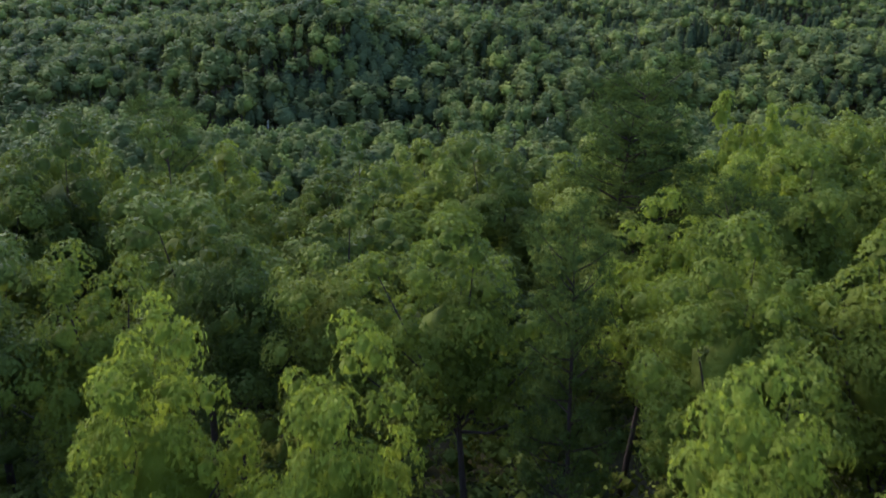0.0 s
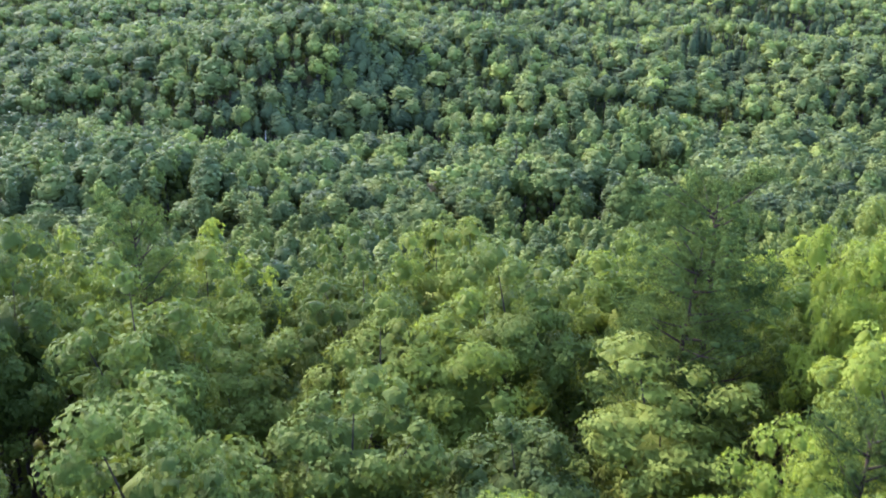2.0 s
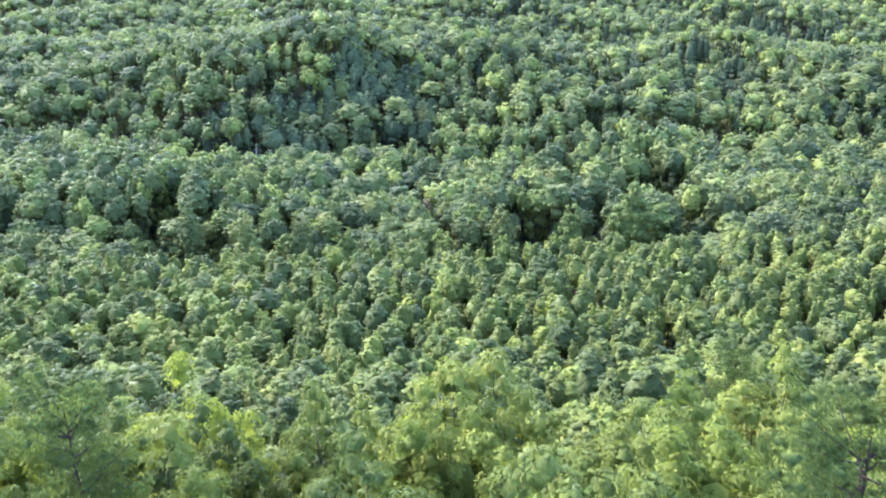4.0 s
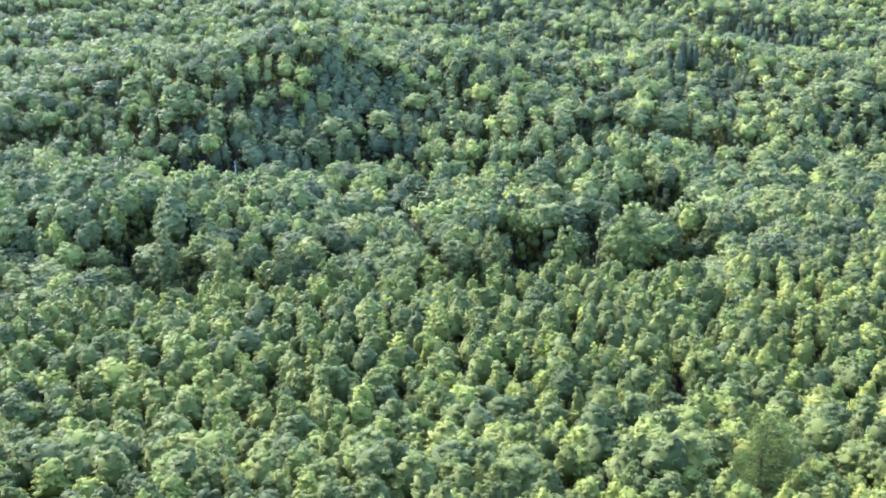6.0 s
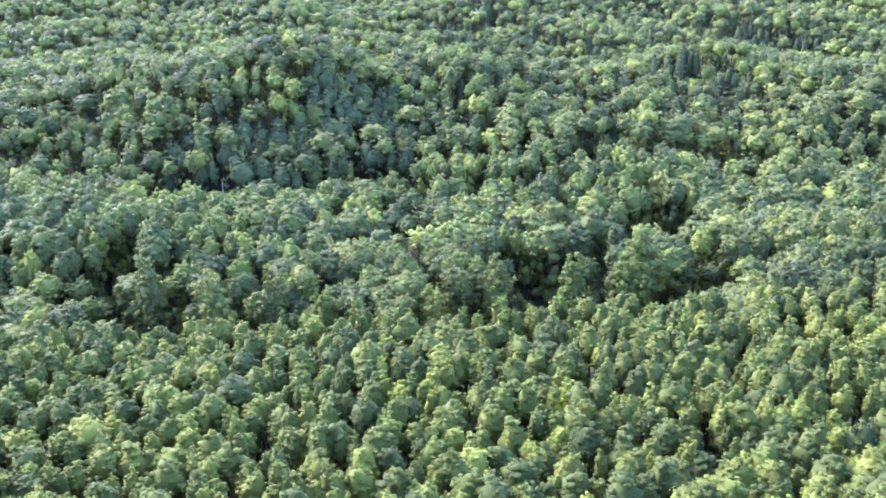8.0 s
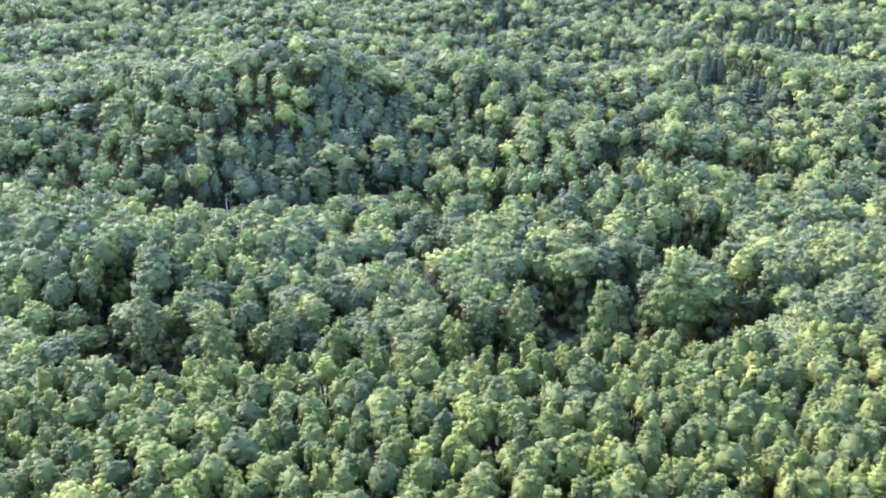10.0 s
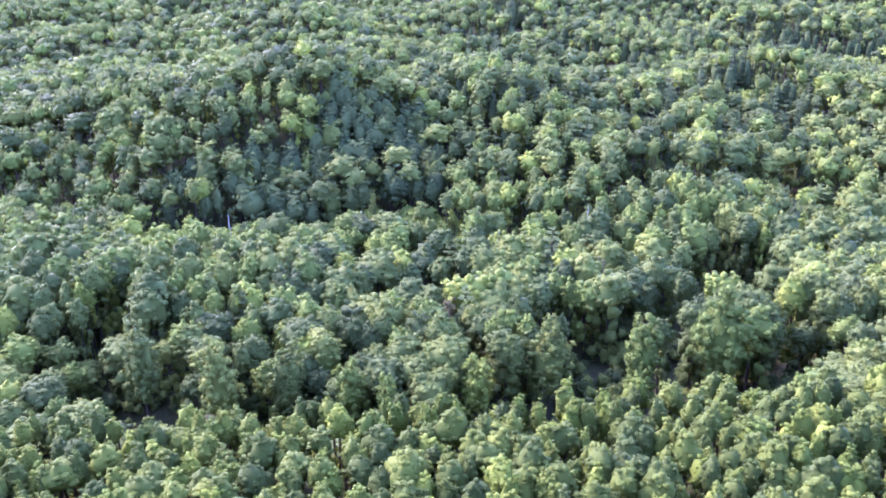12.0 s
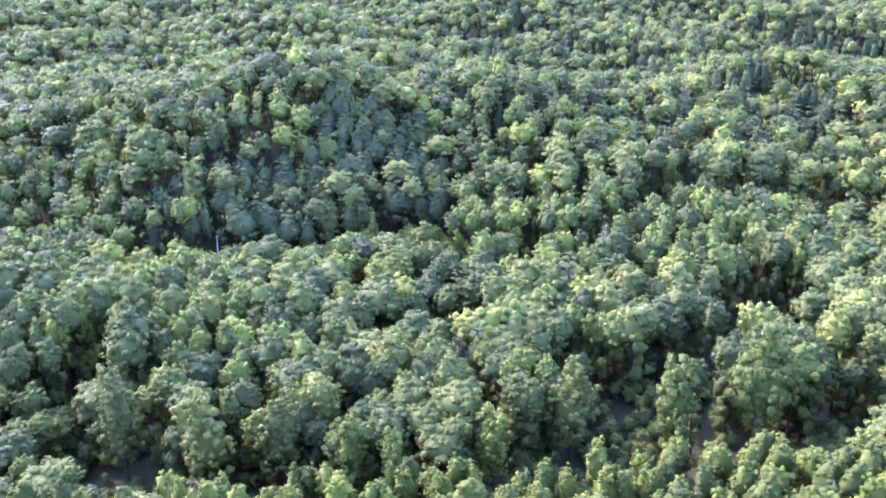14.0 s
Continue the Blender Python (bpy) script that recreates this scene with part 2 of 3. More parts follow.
def crown_of(seed, height, width, depth, leaf, leaves, clumps=45, clump=(0.09, 0.15), lobes=7, lobe=(0.3, 0.5), reach=(0.75, 1.12), low=-0.6, point=0.15, fill=0.82, flat=0.85, sink=(0.9, 1.04), jitter=0.38, slender=0.62, ball=(ICO_V, ICO_F), heart=(BALL_V, BALL_F), clump_fill=0.8, up=0.25, limbs=0, sides=4, trunk=0.011, skirt=0):
    """Crown and trunk of a broadleaf tree: boughs swollen into clumps of leaves round a dense heart, on a tapered trunk."""
    rng = np.random.default_rng(seed)
    mid = np.array((0, 0, height - 0.5 * depth))
    half = np.array((width / 2, width / 2, 0.5 * depth))
    size = rng.uniform(*lobe, lobes)
    big = np.concatenate([spiral(rng, lobes, low, 0.25) * (rng.uniform(*reach, lobes) - size)[:, None], np.zeros((1, 3))])
    big_r = np.concatenate([size, [0.5]])
    squash = rng.uniform(0.85, 1.15)

    def place(p):
        taper = 1 - point * np.clip(p[:, 2:], -0.3, 1.2)
        return mid + p * half * np.concatenate([taper * squash, taper / squash, np.ones_like(taper)], 1)

    hv, hf = heart
    inside = place(hv * (edge_of(hv, big, big_r) * fill)[:, None])
    d = spiral(rng, clumps, low, 0.12)
    radii = width * rng.uniform(*clump, (clumps, 1)) * np.array((1, 1, flat))
    centres = place(d * (edge_of(d, big, big_r) * rng.uniform(*sink, clumps))[:, None]) - d * radii * 0.6
    if skirt:
        a, r = rng.uniform(0, 6.283, skirt), width * 0.32 * np.sqrt(rng.random(skirt))
        under = np.stack([np.cos(a) * r, np.sin(a) * r, rng.uniform(0.06 * height, height - 0.62 * depth, skirt)], 1)
        centres = np.concatenate([centres, under])
        radii = np.concatenate([radii, width * rng.uniform(0.11, 0.2, (skirt, 1)) * np.array((1, 1, 1.2))])
        d = np.concatenate([d, unit(under * (1, 1, 0) + (0, 0, 0.3))])
        clumps += skirt
    share = radii[:, 0] ** 2
    which = rng.choice(clumps, leaves, p=share / share.sum())
    out = unit(rng.normal(size=(leaves, 3)) + 0.9 * d[which] + np.array((0, 0, up)))
    p = centres[which] + out * radii[which] * (1 + rng.normal(0, 0.06, (leaves, 1)))
    normal = unit(out + jitter * rng.normal(size=(leaves, 3)) + np.array((0, 0, 0.1)))
    along = unit(np.cross(normal, rng.normal(size=(leaves, 3))))
    side = np.cross(normal, along)
    s = leaf * rng.uniform(0.6, 1.35, (leaves, 1))
    bend = normal * s * rng.uniform(-0.3, 0.05, (leaves, 1))
    v = np.stack([p - along * s * 0.7 + side * s * slender, p - along * s * 0.7 - side * s * slender, p + along * s + bend], 1).reshape(-1, 3)
    f = np.arange(leaves * 3).reshape(-1, 3)
    w = trunk * height
    foot = mid - (0, 0, 0.3 * depth)
    wood = [limb([(0, 0, -0.6), (0, 0, foot[2] * 0.5), tuple(foot), tuple(mid)], [w * 1.3, w, w * 0.7, w * 0.3], sides)]
    for end in centres[rng.choice(clumps - skirt, min(limbs, clumps - skirt), replace=False)]:
        start = foot + (mid - foot) * rng.uniform(-0.2, 0.6)
        wood.append(limb([start, (start + end) / 2 + (0, 0, -0.03 * depth), end], [w * 0.45, w * 0.3, w * 0.1], max(3, sides - 1)))
    return joined([(inside, hf), cores(rng, centres, radii, clump_fill, ball, d), (v, f)]), joined(wood)


def far_pine(seed, height, width, tiers=9, boughs=6):
    """A pine of the far woods: level, feathered tiers of boughs about a narrow heart, ragged at the top."""
    rng = np.random.default_rng(seed)
    pieces, low = [], 0.28 * height
    for i in range(tiers):
        h = i / (tiers - 1)
        z = low + (height - low) * (h + rng.uniform(-0.03, 0.03))
        r = width / 2 * (1.0 - 0.78 * h ** 1.4) * (0.75 if i == 0 else 1)
        a = rng.uniform(0, 6.28) + np.arange(boughs) * 6.283 / boughs + rng.normal(0, 0.25, boughs)
        out = np.stack([np.cos(a), np.sin(a), np.zeros(boughs)], 1)
        side = np.stack([-np.sin(a), np.cos(a), np.zeros(boughs)], 1)
        far = r * rng.uniform(0.65, 1.2, (boughs, 1))
        tip = out * far + np.stack([np.zeros(boughs), np.zeros(boughs), z + far[:, 0] * rng.uniform(-0.12, 0.22, boughs)], 1)
        root = out * far * 0.15 + np.array((0, 0, z + 0.05 * r))
        for turn in (-0.34, 0.34):
            wide = side * far * turn
            drop = np.array((0, 0, -0.10 * r))
            mid = root + (tip - root) * 0.62 + wide + drop
            pieces.append((np.stack([root, mid, tip], 1).reshape(-1, 3), np.arange(boughs * 3).reshape(-1, 3)))
    heart = BALL_V * np.array((0.24 * width, 0.24 * width, 0.4 * height)) * (1 - 0.55 * np.clip(BALL_V[:, 2:], 0, 1)) * rng.uniform(0.8, 1.2, (len(BALL_V), 1)) + (0, 0, 0.58 * height)
    pieces.append((heart, BALL_F))
    w = 0.012 * height
    return joined(pieces), limb([(0, 0, -0.6), (0, 0, height * 0.5), (0, 0, height * 0.97)], [w * 1.3, w * 0.8, w * 0.15], 4)


def conifer(seed, height, width, whorls, tufts, needle, low=0.3, tip=0.35, boughs=(4, 7), steps=(0.5, 0.75, 1.0), fat=1.0, solid=0.0):
    """Crown and trunk of a pine: whorls of level boughs with tufts of needles."""
    rng = np.random.default_rng(seed)
    w = 0.013 * height
    wood = [limb([(0, 0, -0.6), (0, 0, height * 0.4), (0.02 * height, 0, height * 0.75), (0.02 * height, 0, height * 0.98)], [w * 1.2, w * 0.85, w * 0.5, w * 0.1], 6)]
    centres, radii = [], []
    for i in range(whorls):
        h = low + (1 - low) * ((i + rng.uniform(-0.35, 0.35)) / (whorls - 0.5))
        reach = width / 2 * (1 - (1 - tip) * (i / whorls)) * (0.75 if i == 0 else 1)
        n = rng.integers(*boughs)
        turn = rng.uniform(0, 6.28)
        for k in range(n):
            a = turn + k * 2 * np.pi / n + rng.normal(0, 0.25)
            r = reach * rng.uniform(0.6, 1.15)
            z = h * height + rng.normal(0, 0.02 * height)
            end = np.array((math.cos(a) * r, math.sin(a) * r, z + r * rng.uniform(0.05, 0.35)))
            begin = np.array((0.015 * height, 0, z - 0.05 * height))
            wood.append(limb([begin, (begin + end) / 2 + (0, 0, -0.04 * r), end], [w * 0.26, w * 0.15, w * 0.04], 4))
            for s in steps:
                centres.append(begin + (end - begin) * s + rng.normal(0, 0.04 * width, 3))
                radii.append(np.array((1, 1, 0.4)) * width * rng.uniform(0.07, 0.11) * fat)
    centres, radii = np.array(centres), np.array(radii)
    counts = np.full(len(centres), max(2, tufts // len(centres)))
    crown = sprays(rng, centres, radii * 0.7, counts, needle, flat=1.2, slender=0.1, spread=0.35, below=-2)
    if solid:
        crown = joined([cores(rng, centres, radii, solid), crown])
    return crown, joined(wood)


def thing_of(kind, crown, wood, leaves, bark, label, category="tree", group="woods"):
    """A tree as a thing: an empty at its foot with a trunk and a crown."""
    root = tagged(new(kind), label, category, group)
    for name, (v, f), m in (("trunk", wood, bark), ("crown", crown, leaves)):
        part = new(name, mesh_of(kind + "_" + name, v, f, [m], smooth=True))
        part.parent = root
    return root


# ---- ground ----
def sheet(name, xs, ys, material, lift=0.0):
    gx, gy = np.meshgrid(xs, ys)
    gz = land(gx, gy) + lift
    v = np.stack([gx, gy, gz], -1).reshape(-1, 3)
    i = np.arange(len(ys) - 1)[:, None] * len(xs) + np.arange(len(xs) - 1)[None]
    i = i.ravel()[:, None]
    f = i + np.array((0, 1, len(xs) + 1, len(xs)))
    return new(name, mesh_of(name, v, f, [material], smooth=True))


def spaced(far, near, step):
    inner = np.arange(-near, near + 1, step)
    outer = near + (far - near) * (np.arange(1, 15) / 14) ** 2
    return np.concatenate([-outer[::-1], inner, outer])


tagged(sheet("ground", spaced(4000, 400, 8.0), np.concatenate([np.linspace(-1500, -80, 12), np.arange(-70, 760, 5.0), np.linspace(780, 4000, 24)]), EARTH), "dark leaf-littered forest floor on hillside and valley", "ground", kind="structure")

# ---- where the trees stand ----
rng = np.random.default_rng(7)
# stretches of stream and glade, from one end to the other, with half their width
OPEN = [
    ((-74, 240), (-70, 222), 4.4), ((-70, 218), (-58, 208), 6.1), ((-58, 207), (-42, 204), 5.8), ((-42, 204), (-22, 199.5), 6.1), ((-22, 199.5), (2, 198.5), 7.8),
    ((2, 198), (17, 204.5), 11.8), ((18, 205), (23, 222), 9.6), ((22, 222), (42, 236), 6.8), ((24, 202), (50, 206), 10.6), ((50, 206), (62, 214), 6.1),
    ((-16, 248), (-4, 252), 6.8), ((-74, 293), (-40, 294), 8.5), ((-40, 295), (-8, 301), 8.0), ((-8, 288), (30, 285), 4.1),
    ((30, 287), (60, 308), 4.6), ((60, 308), (104, 303), 5.1), ((56, 246), (64, 258), 7.8),
    ((60, 332), (110, 345), 7.2), ((-150, 345), (-105, 352), 7.2), ((100, 390), (150, 398), 7.8), ((128, 468), (205, 474), 8.8),
    ((-40, 432), (40, 440), 6.1), ((-160, 430), (-90, 440), 6.1), ((20, 520), (120, 530), 7.2), ((-200, 540), (-80, 535), 7.2),
]
# (x, y) of trees that stand out, kept clear of the others, with the room that they need
ALONE = []


def open_ground(p):
    """Whether no tree of the woods stands at a place: streams, glades and the room of single trees."""
    bare = np.zeros(len(p), bool)
    for a, b, w in OPEN:
        a, b = np.array(a, float), np.array(b, float)
        s = np.clip(((p - a) @ (b - a)) / ((b - a) @ (b - a)), 0, 1)
        bare |= np.linalg.norm(p - a - s[:, None] * (b - a), axis=1) < w
    for x, y, w in ALONE:
        bare |= np.hypot(p[:, 0] - x, p[:, 1] - y) < w
    return bare


def from_bank(x, y):
    """How far a place lies from the edge of the nearest stream or glade."""
    p, least = np.array((x, y), float), 99.0
    for a, b, w in OPEN:
        a, b = np.array(a, float), np.array(b, float)
        s = np.clip(((p - a) @ (b - a)) / ((b - a) @ (b - a)), 0, 1)
        least = min(least, float(np.linalg.norm(p - a - s * (b - a))) - w)
    return max(least, 0.0)


def patch(x, y):
    """Slow change from one part of the woods to the next, about -1 to 1."""
    return float(np.clip(1.6 * noise.noise((x * 0.022, y * 0.022, 3.0)) + 0.7 * noise.noise((x * 0.06, y * 0.06, 8.0)), -1, 1))


SHARES = np.array((0.20, 0.19, 0.13, 0.12, 0.11, 0.15, 0.10))
LIGHTER = np.array((-0.6, -0.9, 0.7, 0.7, 0.8, 0.2, 0.6))


def kind_at(x, y):
    """Which of seven broadleaf kinds grows at a place."""
    w = SHARES * (1 + 0.9 * LIGHTER * patch(x, y))
    return int(rng.choice(7, p=w / w.sum()))


def stand(y0, y1, gap, wide=0.47, margin=18):
    """Places on a loose grid over a stretch of the land that the flight looks on."""
    out = []
    for y in np.arange(y0, y1, gap * 0.866):
        half = wide * max(y, 0) + margin
        xs = np.arange(-half, half, gap) + rng.uniform(0, gap) + 0.03 * y - 3
        out.append(np.stack([xs, np.full(len(xs), y)], 1))
    p = np.concatenate(out)
    p += rng.normal(0, gap * 0.34, p.shape)
    return p[~open_ground(p)]


def place_thing(proto, x, y, s=1.0, turn=0.0, stretch=1.0, top=None, height=None):
    """A copy of a pattern on the ground; top: the height above sea level that it reaches, for a pattern of that height."""
    z = float(land(x, y))
    if top is not None:
        stretch = (top - z) / height / s
    made = copy_thing(proto, Matrix())
    made.matrix_basis = Matrix.Translation((x, y, z)) @ Matrix.Rotation(0.07 * math.sin(7 * turn), 4, "X") @ Matrix.Rotation(0.07 * math.sin(11 * turn), 4, "Y") @ Matrix.Rotation(turn, 4, "Z") @ Matrix.Diagonal((s, s, s * stretch, 1))
    return made


near_protos, back_protos = [], []
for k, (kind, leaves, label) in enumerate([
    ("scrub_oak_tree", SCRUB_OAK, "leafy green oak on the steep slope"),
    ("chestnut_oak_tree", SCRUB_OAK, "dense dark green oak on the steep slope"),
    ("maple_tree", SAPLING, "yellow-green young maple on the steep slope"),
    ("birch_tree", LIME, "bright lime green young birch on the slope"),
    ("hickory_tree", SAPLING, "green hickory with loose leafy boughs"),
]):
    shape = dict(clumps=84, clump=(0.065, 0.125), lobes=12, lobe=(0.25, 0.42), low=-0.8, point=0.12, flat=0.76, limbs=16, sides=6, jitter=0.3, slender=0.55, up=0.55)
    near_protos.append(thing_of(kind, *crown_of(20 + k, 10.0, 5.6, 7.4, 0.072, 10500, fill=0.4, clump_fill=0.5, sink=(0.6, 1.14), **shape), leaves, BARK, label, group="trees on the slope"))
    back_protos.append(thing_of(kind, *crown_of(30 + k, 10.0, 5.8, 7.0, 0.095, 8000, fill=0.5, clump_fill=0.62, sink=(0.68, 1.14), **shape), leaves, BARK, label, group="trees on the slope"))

brow_protos, hill_protos, mid_protos, edge_protos, MID_H = [], [], [], [], (20, 19, 18, 20, 23, 20, 19)
for k, (kind, leaves, w, label) in enumerate([
    ("oak_tree", OAK, 10.2, "green oak in the closed canopy"),
    ("beech_tree", OAK, 8.6, "dark green beech in the closed canopy"),
    ("maple_tree", MAPLE, 7.8, "yellow-green maple in the closed canopy"),
    ("ash_tree", MAPLE, 9.4, "light green ash in the closed canopy"),
    ("tulip_poplar_tree", POPLAR, 7.6, "tall light green poplar in the closed canopy"),
    ("hickory_tree", POPLAR, 9.0, "grey-green hickory in the closed canopy"),
    ("birch_tree", POPLAR, 6.8, "slender green birch in the closed canopy"),
]):
    tree = lambda seed, dress, **shape: thing_of(kind, *crown_of(seed + k, MID_H[k], **shape), dress, BARK, label, group="valley trees")
    # nearer trees wear the warmer copies, which imitate thinner haze
    less_haze_leaves = {OAK: OAK_LESS_HAZE, MAPLE: MAPLE_LESS_HAZE, POPLAR: POPLAR_LESS_HAZE}[leaves]
    point = (0.12, 0.1, 0.18, 0.15, 0.3, 0.2, 0.34)[k]
    brow_protos.append(tree(70, less_haze_leaves, width=w * 0.56, depth=9.5, leaf=0.14, leaves=1700, skirt=8, clumps=80, clump=(0.055, 0.11), lobes=8, point=point))
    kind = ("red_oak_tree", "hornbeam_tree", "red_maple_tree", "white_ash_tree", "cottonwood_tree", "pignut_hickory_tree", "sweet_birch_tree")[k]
    hill_protos.append(tree(40, less_haze_leaves, width=w * 0.58, depth=10.0, leaf=0.2, leaves=300, skirt=3, clumps=38, clump=(0.075, 0.135), low=-0.5, point=point + 0.12, sink=(0.8, 1.06)))
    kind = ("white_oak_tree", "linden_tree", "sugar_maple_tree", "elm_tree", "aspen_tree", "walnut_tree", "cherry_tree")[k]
    mid_protos.append(tree(50, less_haze_leaves, width=w * 0.58, depth=10.0, leaf=0.2, leaves=300, skirt=3, clumps=38, clump=(0.075, 0.135), low=-0.5, point=point + 0.12, sink=(0.8, 1.06)))
    kind = ("oak_tree", "beech_tree", "maple_tree", "ash_tree", "tulip_poplar_tree", "hickory_tree", "birch_tree")[k]
    edge_protos.append(tree(60, leaves, width=w * 0.84, depth=8.6, leaf=0.25, leaves=1100, skirt=22, clumps=90, clump=(0.055, 0.11), lobes=11, low=-0.75, sink=(0.8, 1.06), point=point, limbs=3))

pine_proto = thing_of("pine_tree", *conifer(3, 12.0, 6.2, 10, 13000, 0.15, low=0.34, tip=0.55, steps=(0.35, 0.6, 0.8, 1.0), fat=1.15, solid=0.28), PINE, PINE_BARK, "tall dark green pine with open boughs", group="pines")
protos = [*near_protos, *back_protos, *brow_protos, *hill_protos, *mid_protos, *edge_protos, pine_proto]


def single(kind, seed, leaves, x, y, top, width, label, clumps=80, leaf=0.24, count=2400, room=0.36, slim=1.0):
    """A tree that stands out, built to its own height."""
    height = top - float(land(x, y))
    crown, wood = crown_of(seed, height, width, height * 0.9, leaf, count, fill=0.66, clumps=clumps + 110, clump=(0.055, 0.11), lobes=14, lobe=(0.25, 0.42), reach=(0.75, 1.1), point=0.2 * slim, low=-0.95, sink=(0.72, 1.04), limbs=6, sides=6)
    ob = thing_of(kind, crown, wood, leaves, BARK, label, group="single trees")
    ob.location = (x, y, float(land(x, y)))
    ALONE.append((x, y, width * room + 1.2))
    return ob


single("tulip_poplar_tree", 201, MAPLE, 44.5, 213.5, 32.6, 12.0, "large domed light green poplar above the stream", clumps=110, count=5200, slim=1.5)
single("tulip_poplar_tree", 202, MAPLE, 31.0, 214, 28.5, 8.6, "tall light green poplar at the stream's bank", clumps=90, count=3800, slim=1.4)
single("tulip_poplar_tree", 203, MAPLE, -21.5, 206, 25.5, 6.5, "narrow yellow-green tree at the stream's bank")
single("maple_tree", 204, MAPLE, 0.5, 208, 23.5, 7.0, "bright yellow-green maple at the stream's bank")
single("maple_tree", 205, MAPLE, -15.0, 203, 23.5, 5.5, "bright yellow-green maple at the stream's bank")
single("oak_tree", 206, OAK, 14.5, 216, 25.5, 9.0, "dark green domed oak beside the stream")
single("maple_tree", 207, RUST, -3.4, 233.5, 21.5, 4.2, "small brownish tree turning early")
single("maple_tree", 208, MAPLE, -26, 259, 20.0, 9.5, "broad bright green tree in the woods")
single("birch_tree", 209, POPLAR, 7.5, 158.5, 33.4, 5.2, "pointed light green birch above the canopy", slim=1.5)
single("birch_tree", 210, LIME, 17.0, 148.5, 33.8, 5.0, "pointed yellow-green birch above the canopy", slim=1.5)
single("birch_tree", 211, POPLAR, -21, 299, 19.5, 3.4, "pale slender tree before the dark hillside", slim=1.6)
single("tulip_poplar_tree", 212, POPLAR, -45, 210, 27.0, 10.0, "rounded light green poplar at the stream")
single("tulip_poplar_tree", 213, POPLAR, -60, 216, 27.0, 8.2, "tall light green poplar at the stream")
single("maple_tree", 215, RUST, 29.5, 250, 21.5, 6.0, "dull russet maple among green crowns")
single("maple_tree", 216, RUST, 150, 352, 27.0, 6.5, "dull russet maple among green crowns")
single("maple_tree", 217, RUST, -42.5, 193, 22.0, 4.0, "small russet tree by the stream")
single("beech_tree", 214, OAK, -33, 211, 25.0, 8.0, "dark round beech at the stream")

# trees of the slope: (kind, x, y, top, size), the ones that stand out first
for k, x, y, top, size in [
    (3, -1.8, 8.8, 95.3, 0.5), (3, -4.1, 10.6, 95.2, 0.55), (2, -5.9, 14.4, 94.2, 0.66), (0, -5.8, 19.2, 92.9, 0.85), (2, 0.6, 15.8, 94.4, 0.75),
    (2, 4.9, 12.6, 95.4, 0.72), (0, -4.6, 17.2, 93.6, 0.7), (0, -2.6, 17.0, 93.4, 0.7), (3, 4.2, 17.6, 93.9, 0.6), (3, 7.4, 20.6, 93.8, 0.7), (2, 5.6, 14.8, 94.2, 0.6), (2, 7.2, 11.5, 95.6, 0.7), (4, 4.4, 10.2, 94.7, 0.5), (3, 8.9, 24.6, 94.0, 0.5), (0, -12.6, 29, 91.7, 0.95), (1, -2.7, 21.8, 92.0, 0.85),
    (1, -8.2, 25.0, 92.3, 0.9), (0, 1.5, 29.5, 90.8, 0.95), (1, -3.0, 31.0, 90.6, 0.9), (4, 8.2, 18.5, 94.6, 0.8), (3, 3.4, 7.4, 96.0, 0.5), (3, 5.8, 8.6, 96.2, 0.5), (2, 4.6, 6.6, 95.9, 0.4), (3, 7.6, 9.4, 96.2, 0.5),
]:
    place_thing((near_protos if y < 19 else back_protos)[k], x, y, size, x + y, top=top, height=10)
    ALONE.append((x, y, 3.6 * size))
for x, y, top, size in [(4.8, 25.6, 92.9, 0.7), (6.2, 26.3, 93.7, 0.8), (30.0, 95.6, 55.5, 1.25), (2.4, 13.4, 94.4, 0.35), (5.6, 17.0, 93.6, 0.45), (-9.6, 31.5, 91.0, 0.6)]:
    place_thing(pine_proto, x, y, size, x * 3, top=top, height=12)
    ALONE.append((x, y, 2.8 * size))
ALONE.extend([(0, 0, 6.0), (-3.0, 13.4, 1.8), (2.2, 15.0, 1.0), (-3.0, 11.6, 1.2), (-3.2, 8.6, 3.2), (1.0, 10.4, 3.2), (2.3, 13.9, 2.4)])
for x, y in np.concatenate([stand(9, 20, 4.9, 0.5, 5), stand(20, 28, 3.9, 0.5, 5), stand(28, 41, 3.3, 0.5, 5)]):
    k = rng.choice(5, p=(0.22, 0.25, 0.3, 0.08, 0.15) if x > 3.5 and y < 24 else (0.38, 0.34, 0.12, 0.04, 0.12))
    top = 100.3 - 0.315 * y - (3.4 if y < 26 else 2.2) * rng.random() ** 1.4 + 0.12 * max(x - 4, 0)
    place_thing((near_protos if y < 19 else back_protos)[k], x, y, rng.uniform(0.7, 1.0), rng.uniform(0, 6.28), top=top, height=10)
